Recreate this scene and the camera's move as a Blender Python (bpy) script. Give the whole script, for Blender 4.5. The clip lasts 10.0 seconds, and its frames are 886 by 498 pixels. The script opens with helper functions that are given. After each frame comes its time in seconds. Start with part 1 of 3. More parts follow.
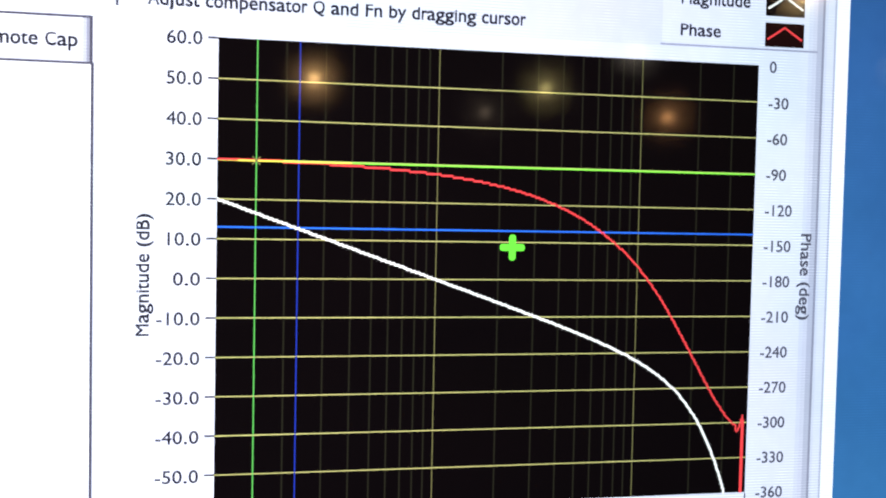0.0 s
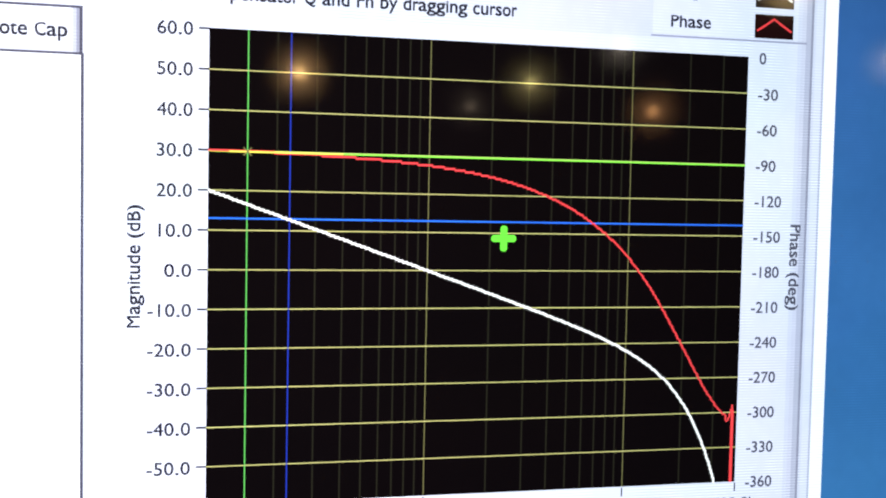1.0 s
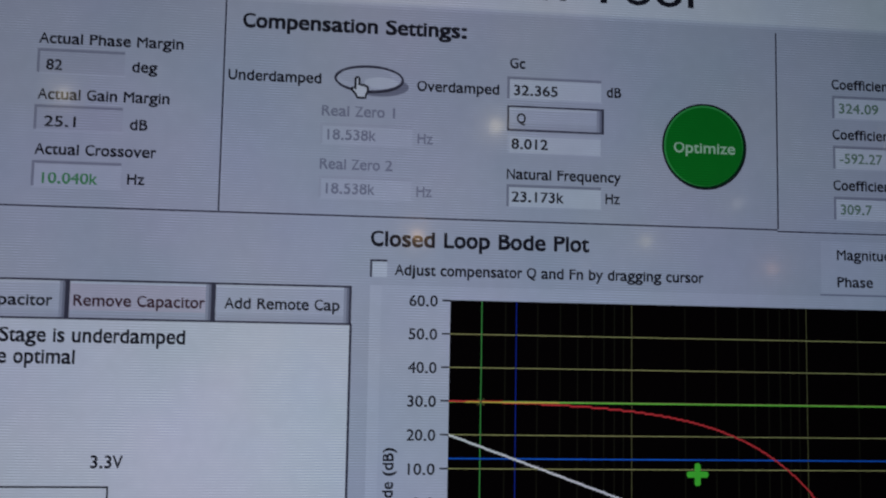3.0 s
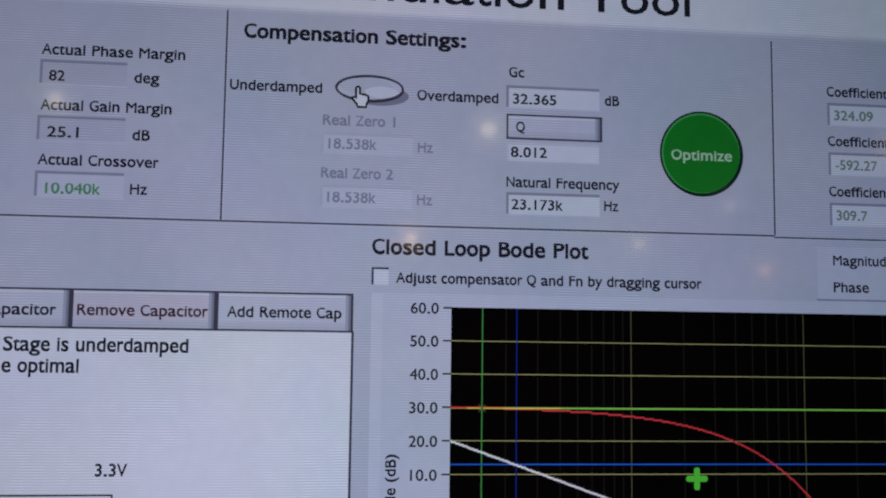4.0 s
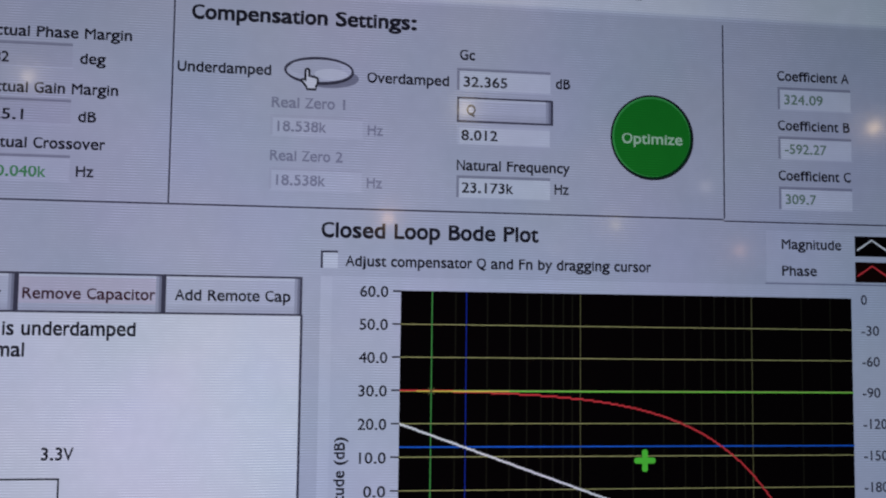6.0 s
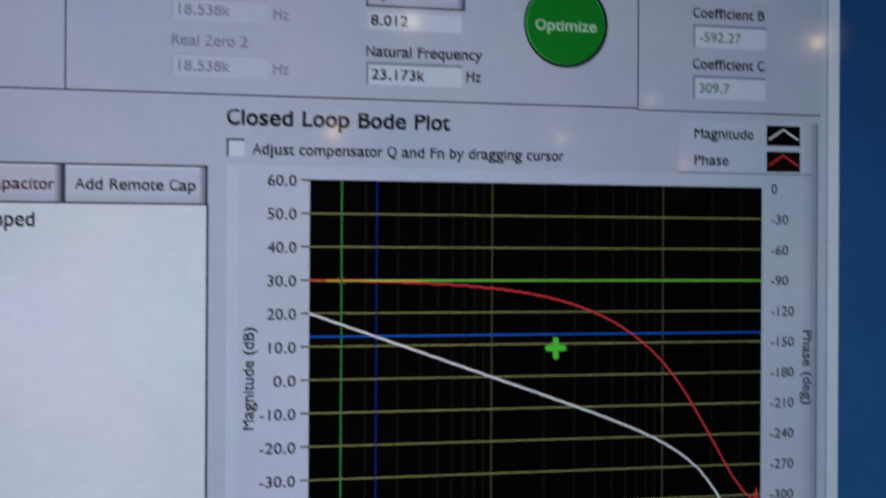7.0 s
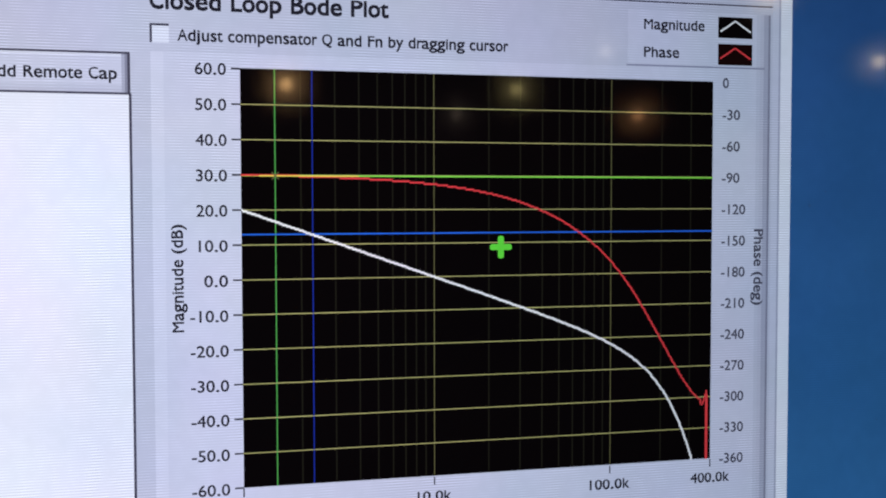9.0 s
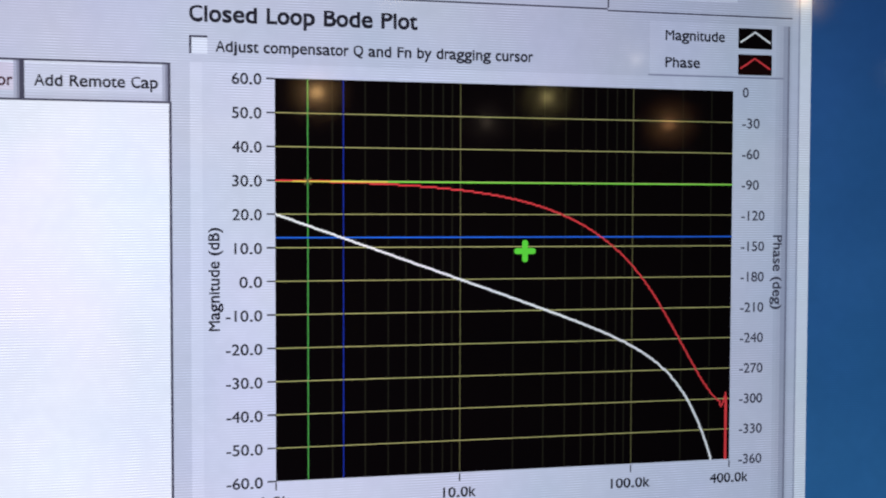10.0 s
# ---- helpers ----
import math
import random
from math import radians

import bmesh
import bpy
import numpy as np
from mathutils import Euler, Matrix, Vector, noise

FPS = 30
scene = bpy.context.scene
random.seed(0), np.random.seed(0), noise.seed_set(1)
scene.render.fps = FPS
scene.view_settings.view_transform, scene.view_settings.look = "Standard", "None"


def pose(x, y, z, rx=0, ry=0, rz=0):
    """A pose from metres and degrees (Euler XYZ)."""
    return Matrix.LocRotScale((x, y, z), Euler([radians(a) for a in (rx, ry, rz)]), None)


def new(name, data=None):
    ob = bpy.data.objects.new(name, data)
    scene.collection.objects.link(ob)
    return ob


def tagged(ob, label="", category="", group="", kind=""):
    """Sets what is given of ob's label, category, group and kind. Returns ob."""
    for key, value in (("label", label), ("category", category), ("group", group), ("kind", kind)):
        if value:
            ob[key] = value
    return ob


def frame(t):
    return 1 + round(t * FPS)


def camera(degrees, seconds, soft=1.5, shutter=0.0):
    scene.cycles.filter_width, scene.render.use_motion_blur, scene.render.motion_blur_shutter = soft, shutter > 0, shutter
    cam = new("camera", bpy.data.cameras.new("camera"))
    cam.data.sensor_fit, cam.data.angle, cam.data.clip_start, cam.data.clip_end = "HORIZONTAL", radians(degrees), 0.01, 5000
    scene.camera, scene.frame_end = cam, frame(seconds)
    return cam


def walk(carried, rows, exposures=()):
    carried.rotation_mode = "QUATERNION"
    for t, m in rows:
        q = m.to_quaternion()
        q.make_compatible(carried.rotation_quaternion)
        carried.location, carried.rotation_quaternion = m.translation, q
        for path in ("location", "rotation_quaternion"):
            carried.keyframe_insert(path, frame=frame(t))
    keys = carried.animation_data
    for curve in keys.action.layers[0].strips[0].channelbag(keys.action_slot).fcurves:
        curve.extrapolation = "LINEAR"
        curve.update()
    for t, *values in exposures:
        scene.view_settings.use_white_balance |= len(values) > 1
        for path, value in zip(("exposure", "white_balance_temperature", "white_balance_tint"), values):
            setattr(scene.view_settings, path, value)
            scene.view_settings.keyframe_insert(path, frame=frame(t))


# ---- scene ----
# ---- camera ----
cam = camera(46.0, 10.0, soft=2.0, shutter=0.4)
# seconds, eye in metres, yaw, pitch and lean in degrees
ROWS = [
    (0.0, 0.0006, -0.1867, 1.1221, -12.08, -2.53, -1.17),
    (0.5, 0.0007, -0.1848, 1.1218, -12.52, -3.02, -1.04),
    (1.0, -0.0005, -0.1866, 1.1215, -12.88, -2.83, -1.11),
    (1.5, -0.0033, -0.1895, 1.1228, -13.11, -2.80, -1.19),
    (1.8, -0.0085, -0.1954, 1.1246, -12.80, -1.83, -0.77),
    (2.0, -0.0122, -0.1993, 1.1269, -12.41, -0.44, -1.00),
    (2.2, -0.0156, -0.2033, 1.1287, -11.37, 0.95, -1.11),
    (2.5, -0.0215, -0.2088, 1.1325, -8.80, 3.27, -1.37),
    (2.8, -0.0265, -0.2152, 1.1378, -7.44, 4.74, -1.06),
    (3.0, -0.0269, -0.2184, 1.1392, -6.56, 5.61, -1.04),
    (3.2, -0.0272, -0.2194, 1.1396, -6.30, 5.74, -0.88),
    (4.3, -0.0293, -0.2202, 1.1403, -7.28, 5.87, -0.63),
    (4.5, -0.0296, -0.2201, 1.1406, -7.45, 6.02, -0.59),
    (5.0, -0.0299, -0.2201, 1.1406, -7.79, 6.02, -0.55),
    (5.2, -0.0299, -0.2201, 1.1406, -8.00, 5.84, -0.55),
    (6.3, -0.0212, -0.2211, 1.1408, -8.33, 4.10, -0.78),
    (6.5, -0.0214, -0.2200, 1.1388, -9.55, 3.50, -0.72),
    (6.8, -0.0170, -0.2202, 1.1365, -10.27, 1.60, -0.52),
    (7.0, -0.0145, -0.2195, 1.1352, -11.07, 0.11, -0.30),
    (7.2, -0.0108, -0.2182, 1.1317, -11.60, -1.01, -0.17),
    (7.5, -0.0106, -0.2147, 1.1256, -12.73, -1.49, -0.09),
    (8.0, -0.0095, -0.2135, 1.1232, -13.08, -1.53, 0.10),
    (8.5, -0.0079, -0.2122, 1.1231, -12.91, -1.94, 0.21),
    (9.0, -0.0094, -0.2110, 1.1229, -13.48, -2.40, 0.10),
    (9.5, -0.0090, -0.2123, 1.1220, -13.12, -1.85, 0.12),
    (10.0, -0.0104, -0.2185, 1.1223, -11.86, -1.97, -0.13),
]
# seconds, stops, kelvin, tint
EXPOSURES = [
    (0.0, 1.02, 6300, 11), (1.6, 1.02, 6300, 11), (2.0, 0.40, 6100, 8), (2.5, -0.67, 5700, 8),
    (3.0, -1.36, 5600, 10), (3.3, -1.28, 5600, 13), (4.3, -0.98, 5650, 17), (5.2, -0.96, 5650, 18), (6.5, -0.95, 5650, 16),
    (7.0, -0.92, 5700, 11), (7.5, -0.38, 5850, 17), (8.0, 0.08, 5950, 17), (8.5, 0.02, 5950, 23), (9.0, -0.18, 5950, 16), (9.5, -0.12, 6000, 16), (10.0, -0.12, 6000, 14),
]


def aim(x, y, z, yaw, pitch, lean):
    return pose(x, y, z, 0, 0, yaw) @ pose(0, 0, 0, 90 + pitch) @ pose(0, 0, 0, 0, 0, -lean)


walk(cam, [(r[0], aim(*r[1:])) for r in ROWS], EXPOSURES)

# ---- light ----
world = bpy.data.worlds.new("world")
scene.world = world
world.use_nodes = True
world.node_tree.nodes["Background"].inputs[0].default_value = (0.9, 0.8, 0.7, 1)
world.node_tree.nodes["Background"].inputs[1].default_value = 0.02


# ---- materials ----
def surface(name, colour, roughness, metallic=0.0, scale=20.0, vary=0.15, bump=0.05):
    """A matte or metal surface with grain at two scales."""
    m = bpy.data.materials.new(name)
    m.use_nodes = True
    nt = m.node_tree
    b = nt.nodes["Principled BSDF"]
    b.inputs["Roughness"].default_value = roughness
    b.inputs["Metallic"].default_value = metallic
    geo = nt.nodes.new("ShaderNodeNewGeometry")
    coarse = nt.nodes.new("ShaderNodeTexNoise")
    coarse.inputs["Scale"].default_value = scale * 0.1
    fine = nt.nodes.new("ShaderNodeTexNoise")
    fine.inputs["Scale"].default_value = scale
    for n in (coarse, fine):
        nt.links.new(geo.outputs["Position"], n.inputs["Vector"])
    add = nt.nodes.new("ShaderNodeMath")
    add.operation = "ADD"
    nt.links.new(coarse.outputs["Fac"], add.inputs[0])
    nt.links.new(fine.outputs["Fac"], add.inputs[1])
    ramp = nt.nodes.new("ShaderNodeMapRange")
    ramp.inputs["From Min"].default_value, ramp.inputs["From Max"].default_value = 0.6, 1.4
    ramp.inputs["To Min"].default_value, ramp.inputs["To Max"].default_value = 1 - vary, 1 + vary
    nt.links.new(add.outputs[0], ramp.inputs["Value"])
    mul = nt.nodes.new("ShaderNodeVectorMath")
    mul.operation = "SCALE"
    mul.inputs[0].default_value = colour
    nt.links.new(ramp.outputs[0], mul.inputs["Scale"])
    nt.links.new(mul.outputs[0], b.inputs["Base Color"])
    bm_ = nt.nodes.new("ShaderNodeBump")
    bm_.inputs["Strength"].default_value = bump
    bm_.inputs["Distance"].default_value = 0.01
    nt.links.new(fine.outputs["Fac"], bm_.inputs["Height"])
    nt.links.new(bm_.outputs[0], b.inputs["Normal"])
    return m


def display(name, colour, uneven=0.04, rows=0.15, tint=0.095, lower=None):
    """Lit liquid crystal under a semi-gloss cover: backlight unevenness, painted edge falloff, rows of picture cells
    and a faint reflection.
    """
    m = bpy.data.materials.new(name)
    m.use_nodes = True
    nt = m.node_tree
    nt.nodes.remove(nt.nodes["Principled BSDF"])
    # the cover's reflection: a sharper and a more diffused share
    glow = nt.nodes.new("ShaderNodeEmission")
    sharp = nt.nodes.new("ShaderNodeBsdfGlossy")
    veil = nt.nodes.new("ShaderNodeBsdfGlossy")
    for g, share, rough in ((sharp, 0.0055, 0.046), (veil, 0.0155, 0.09)):
        g.distribution = "BECKMANN"
        g.inputs["Color"].default_value = (share, share, share, 1)
        g.inputs["Roughness"].default_value = rough
    first = nt.nodes.new("ShaderNodeAddShader")
    second = nt.nodes.new("ShaderNodeAddShader")
    nt.links.new(sharp.outputs[0], first.inputs[0])
    nt.links.new(veil.outputs[0], first.inputs[1])
    nt.links.new(first.outputs[0], second.inputs[0])
    nt.links.new(glow.outputs[0], second.inputs[1])
    nt.links.new(second.outputs[0], nt.nodes["Material Output"].inputs["Surface"])
    geo = nt.nodes.new("ShaderNodeNewGeometry")
    # slow unevenness of the backlight, with a faint tint of its own
    slow = nt.nodes.new("ShaderNodeTexNoise")
    slow.inputs["Scale"].default_value = 30.0
    slow.inputs["Detail"].default_value = 3.0
    nt.links.new(geo.outputs["Position"], slow.inputs["Vector"])
    centre = nt.nodes.new("ShaderNodeVectorMath")
    centre.operation = "MULTIPLY_ADD"
    centre.inputs[1].default_value = (tint * 2, tint * 1.4, tint * 2)
    centre.inputs[2].default_value = (1 - tint, 1 - tint * 0.7, 1 - tint)
    nt.links.new(slow.outputs["Color"], centre.inputs[0])
    level = nt.nodes.new("ShaderNodeMapRange")
    level.inputs["From Min"].default_value, level.inputs["From Max"].default_value = 0.3, 0.7
    level.inputs["To Min"].default_value, level.inputs["To Max"].default_value = 1 - uneven, 1 + uneven
    nt.links.new(slow.outputs["Fac"], level.inputs["Value"])
    # faint banding of the 0.277 mm rows, bent and stronger in some patches
    split = nt.nodes.new("ShaderNodeSeparateXYZ")
    nt.links.new(geo.outputs["Position"], split.inputs[0])
    phase = nt.nodes.new("ShaderNodeMath")
    phase.operation = "MULTIPLY"
    phase.inputs[1].default_value = 2 * math.pi / (2 * PITCH)
    nt.links.new(split.outputs["Z"], phase.inputs[0])
    bend = nt.nodes.new("ShaderNodeMath")
    bend.operation = "MULTIPLY_ADD"
    bend.inputs[1].default_value = 7.0
    nt.links.new(slow.outputs["Fac"], bend.inputs[0])
    nt.links.new(phase.outputs[0], bend.inputs[2])
    wave = nt.nodes.new("ShaderNodeMath")
    wave.operation = "SINE"
    nt.links.new(bend.outputs[0], wave.inputs[0])
    cell = nt.nodes.new("ShaderNodeMath")
    cell.operation = "MULTIPLY_ADD"
    patch = nt.nodes.new("ShaderNodeTexNoise")
    patch.inputs["Scale"].default_value = 55.0
    nt.links.new(geo.outputs["Position"], patch.inputs["Vector"])
    share = nt.nodes.new("ShaderNodeMapRange")
    share.inputs["From Min"].default_value, share.inputs["From Max"].default_value = 0.42, 0.62
    share.inputs["To Min"].default_value, share.inputs["To Max"].default_value = rows * 0.25, rows
    nt.links.new(patch.outputs["Fac"], share.inputs["Value"])
    # the banding breaks up over a few millimetres, and the level with it
    grain = nt.nodes.new("ShaderNodeTexNoise")
    grain.inputs["Scale"].default_value = 330.0
    grain.inputs["Detail"].default_value = 2.0
    nt.links.new(geo.outputs["Position"], grain.inputs["Vector"])
    broken = nt.nodes.new("ShaderNodeMapRange")
    broken.inputs["From Min"].default_value, broken.inputs["From Max"].default_value = 0.38, 0.62
    broken.inputs["To Min"].default_value, broken.inputs["To Max"].default_value = 0.25, 1.9
    nt.links.new(grain.outputs["Fac"], broken.inputs["Value"])
    banding = nt.nodes.new("ShaderNodeMath")
    banding.operation = "MULTIPLY"
    nt.links.new(share.outputs[0], banding.inputs[0])
    nt.links.new(broken.outputs[0], banding.inputs[1])
    base = nt.nodes.new("ShaderNodeMapRange")
    base.inputs["From Min"].default_value, base.inputs["From Max"].default_value = 0.3, 0.7
    base.inputs["To Min"].default_value, base.inputs["To Max"].default_value = 0.975, 1.025
    nt.links.new(grain.outputs["Fac"], base.inputs["Value"])
    nt.links.new(base.outputs[0], cell.inputs[2])
    nt.links.new(wave.outputs[0], cell.inputs[0])
    nt.links.new(banding.outputs[0], cell.inputs[1])
    both = nt.nodes.new("ShaderNodeMath")
    both.operation = "MULTIPLY"
    nt.links.new(level.outputs[0], both.inputs[0])
    nt.links.new(cell.outputs[0], both.inputs[1])
    tinted = nt.nodes.new("ShaderNodeVectorMath")
    tinted.operation = "MULTIPLY"
    tinted.inputs[1].default_value = colour
    if lower:   # a picture that runs from one colour above to another below
        run = nt.nodes.new("ShaderNodeMapRange")
        run.inputs["From Min"].default_value, run.inputs["From Max"].default_value = 1.17, 1.06
        nt.links.new(split.outputs["Z"], run.inputs["Value"])
        mix = nt.nodes.new("ShaderNodeMix")
        mix.data_type = "VECTOR"
        mix.inputs["A"].default_value, mix.inputs["B"].default_value = colour, lower
        nt.links.new(run.outputs[0], mix.inputs["Factor"])
        nt.links.new(mix.outputs["Result"], tinted.inputs[1])
    nt.links.new(centre.outputs[0], tinted.inputs[0])
    scaled = nt.nodes.new("ShaderNodeVectorMath")
    scaled.operation = "SCALE"
    nt.links.new(tinted.outputs[0], scaled.inputs[0])
    # view falloff painted into the emission colour: dimmer towards both sides and the top
    dim = nt.nodes.new("ShaderNodeMapRange")
    dim.interpolation_type = "SMOOTHSTEP"
    dim.inputs["From Min"].default_value, dim.inputs["From Max"].default_value = -0.02, 0.16
    nt.links.new(split.outputs["X"], dim.inputs["Value"])
    fade = nt.nodes.new("ShaderNodeMix")
    fade.data_type = "VECTOR"
    fade.inputs["A"].default_value, fade.inputs["B"].default_value = (1.012, 0.998, 0.995), (0.50, 0.565, 0.578)
    nt.links.new(dim.outputs[0], fade.inputs["Factor"])
    faded = nt.nodes.new("ShaderNodeVectorMath")
    faded.operation = "MULTIPLY"
    nt.links.new(fade.outputs["Result"], faded.inputs[0])
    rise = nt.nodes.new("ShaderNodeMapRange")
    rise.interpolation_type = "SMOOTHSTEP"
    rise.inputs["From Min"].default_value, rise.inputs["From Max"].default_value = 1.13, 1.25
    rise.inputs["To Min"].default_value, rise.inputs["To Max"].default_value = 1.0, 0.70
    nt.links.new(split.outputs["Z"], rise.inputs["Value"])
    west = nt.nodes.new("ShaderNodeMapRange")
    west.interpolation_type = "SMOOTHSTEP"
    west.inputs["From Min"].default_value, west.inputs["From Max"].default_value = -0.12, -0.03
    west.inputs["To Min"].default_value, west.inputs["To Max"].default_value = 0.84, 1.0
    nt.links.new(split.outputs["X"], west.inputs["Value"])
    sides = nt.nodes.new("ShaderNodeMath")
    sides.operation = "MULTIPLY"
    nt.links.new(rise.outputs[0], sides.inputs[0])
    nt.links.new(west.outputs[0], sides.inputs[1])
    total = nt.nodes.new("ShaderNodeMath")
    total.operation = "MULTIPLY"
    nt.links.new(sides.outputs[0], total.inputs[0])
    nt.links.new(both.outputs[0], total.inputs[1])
    nt.links.new(total.outputs[0], scaled.inputs["Scale"])
    nt.links.new(scaled.outputs[0], faded.inputs[1])
    nt.links.new(faded.outputs[0], glow.inputs["Color"])
    return m


def bulb_light(name, colour, strength):
    m = bpy.data.materials.new(name)
    m.use_nodes = True
    b = m.node_tree.nodes["Principled BSDF"]
    b.inputs["Emission Color"].default_value = (*colour, 1)
    b.inputs["Emission Strength"].default_value = strength
    return m


PITCH = 0.000277

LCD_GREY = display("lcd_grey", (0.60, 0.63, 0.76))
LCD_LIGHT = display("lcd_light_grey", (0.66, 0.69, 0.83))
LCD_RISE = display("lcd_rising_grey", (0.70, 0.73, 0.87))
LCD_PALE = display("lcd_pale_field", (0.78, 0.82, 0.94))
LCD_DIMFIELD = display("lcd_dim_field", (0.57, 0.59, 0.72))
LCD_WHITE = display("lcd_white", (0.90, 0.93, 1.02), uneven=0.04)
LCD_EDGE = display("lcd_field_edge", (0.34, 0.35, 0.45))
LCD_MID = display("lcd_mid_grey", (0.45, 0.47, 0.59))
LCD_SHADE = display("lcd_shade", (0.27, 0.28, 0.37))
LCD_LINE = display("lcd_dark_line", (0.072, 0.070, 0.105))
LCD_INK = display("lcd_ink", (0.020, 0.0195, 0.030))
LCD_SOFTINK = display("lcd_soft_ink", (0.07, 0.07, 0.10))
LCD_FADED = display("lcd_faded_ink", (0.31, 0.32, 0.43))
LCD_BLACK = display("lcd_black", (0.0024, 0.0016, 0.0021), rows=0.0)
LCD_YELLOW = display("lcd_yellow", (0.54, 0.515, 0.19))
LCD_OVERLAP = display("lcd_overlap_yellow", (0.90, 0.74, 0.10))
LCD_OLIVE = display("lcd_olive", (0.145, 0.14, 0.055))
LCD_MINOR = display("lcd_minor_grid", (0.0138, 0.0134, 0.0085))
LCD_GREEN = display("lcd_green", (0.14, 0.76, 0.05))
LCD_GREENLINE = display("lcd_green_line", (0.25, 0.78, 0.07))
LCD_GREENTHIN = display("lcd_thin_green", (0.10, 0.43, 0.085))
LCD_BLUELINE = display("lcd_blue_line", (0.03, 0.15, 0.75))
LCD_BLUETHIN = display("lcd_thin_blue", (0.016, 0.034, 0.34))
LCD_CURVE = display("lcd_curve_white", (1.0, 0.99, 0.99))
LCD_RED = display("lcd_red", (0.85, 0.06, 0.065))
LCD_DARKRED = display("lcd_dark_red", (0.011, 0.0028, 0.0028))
# warm lamp reflection painted into one button's face and caption colours
LCD_LAMPGLOW = display("lcd_lamp_glow_face", (0.70, 0.66, 0.79))
LCD_LAMPINK = display("lcd_lamp_glow_ink", (0.08, 0.034, 0.05))
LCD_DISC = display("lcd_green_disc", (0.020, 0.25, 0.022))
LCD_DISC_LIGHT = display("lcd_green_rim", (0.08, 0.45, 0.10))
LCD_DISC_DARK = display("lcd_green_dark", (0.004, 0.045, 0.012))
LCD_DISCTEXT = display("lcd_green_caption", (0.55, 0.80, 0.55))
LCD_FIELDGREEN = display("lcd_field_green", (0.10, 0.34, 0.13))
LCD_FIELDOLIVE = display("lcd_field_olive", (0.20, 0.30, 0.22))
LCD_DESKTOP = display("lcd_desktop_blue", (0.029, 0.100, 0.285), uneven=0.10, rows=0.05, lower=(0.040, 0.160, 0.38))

CASE = surface("black_plastic", (0.02, 0.02, 0.022), 0.45, scale=900, vary=0.1)
WALL = surface("beige_wall", (0.42, 0.34, 0.29), 0.85, scale=30)
FLOOR = surface("grey_carpet", (0.16, 0.14, 0.14), 0.95, scale=200, vary=0.3, bump=0.3)
CEILING = surface("pale_ceiling", (0.62, 0.57, 0.52), 0.9, scale=15)
DESK = surface("brown_laminate", (0.20, 0.13, 0.08), 0.4, scale=60, vary=0.2)
METAL = surface("brushed_metal", (0.35, 0.34, 0.33), 0.35, metallic=1.0, scale=300)
WARM = bulb_light("warm_bulb", (1.0, 0.56, 0.20), 85.0)
AMBER = bulb_light("amber_bulb", (1.0, 0.46, 0.16), 35.0)
YELLOWISH = bulb_light("yellowish_bulb", (1.0, 0.80, 0.28), 33.0)
GOLD = bulb_light("golden_bulb", (1.0, 0.66, 0.28), 95.0)
PALE = bulb_light("pale_bulb", (1.0, 0.78, 0.42), 60.0)
COOL = bulb_light("white_bulb", (1.0, 0.86, 0.66), 22.0)
FAINT = bulb_light("faint_bulb", (1.0, 0.75, 0.5), 5.5)


# ---- building ----
def mesh_of(name, bm, material):
    me = bpy.data.meshes.new(name)
    bm.to_mesh(me)
    bm.free()
    me.materials.append(material)
    return me


def part(name, bm, material, parent, label=""):
    ob = new(name, mesh_of(name, bm, material))
    ob.parent = parent
    return tagged(ob, label)


def box_into(bm, x0, y0, z0, x1, y1, z1, bevel=0.0):
    made = bmesh.ops.create_cube(bm, size=1)["verts"]
    bmesh.ops.scale(bm, vec=(x1 - x0, y1 - y0, z1 - z0), verts=made)
    bmesh.ops.translate(bm, vec=((x0 + x1) / 2, (y0 + y1) / 2, (z0 + z1) / 2), verts=made)
    if bevel:
        edges = {e for v in made for e in v.link_edges}
        bmesh.ops.bevel(bm, geom=list(edges), offset=bevel, segments=3, profile=0.5, affect="EDGES")
    return bm


def box(*a, bevel=0.0):
    return box_into(bmesh.new(), *a, bevel=bevel)


TOP = 1.15        # height of the graph's upper edge
LAYER = 0.00004   # step between the picture's layers


def spot(x, d, layer):
    """A place on the screen: millimetres right of and down from the graph's upper left corner."""
    return Vector((x / 1000, -LAYER * layer, TOP - d / 1000))


def face_into(bm, points, layer):
    bm.faces.new([bm.verts.new(spot(x, d, layer)) for x, d in points])


def rect(name, x0, d0, x1, d1, layer, material, parent, label=""):
    bm = bmesh.new()
    face_into(bm, [(x0, d1), (x1, d1), (x1, d0), (x0, d0)], layer)
    return part(name, bm, material, parent, label)


def ribbon(name, points, width, layer, material, parent, label=""):
    """A drawn line of even width through points."""
    bm = bmesh.new()
    left, right = [], []
    for i, (x, d) in enumerate(points):
        ax, ad = points[max(i - 1, 0)]
        bx, bd = points[min(i + 1, len(points) - 1)]
        n = Vector((bd - ad, -(bx - ax))).normalized() * width / 2
        left.append(bm.verts.new(spot(x + n.x, d + n.y, layer)))
        right.append(bm.verts.new(spot(x - n.x, d - n.y, layer)))
    for i in range(len(points) - 1):
        bm.faces.new((left[i], left[i + 1], right[i + 1], right[i]))
    bmesh.ops.recalc_face_normals(bm, faces=bm.faces)
    if bm.faces[0].normal.y > 0:
        bmesh.ops.reverse_faces(bm, faces=bm.faces)
    return part(name, bm, material, parent, label)


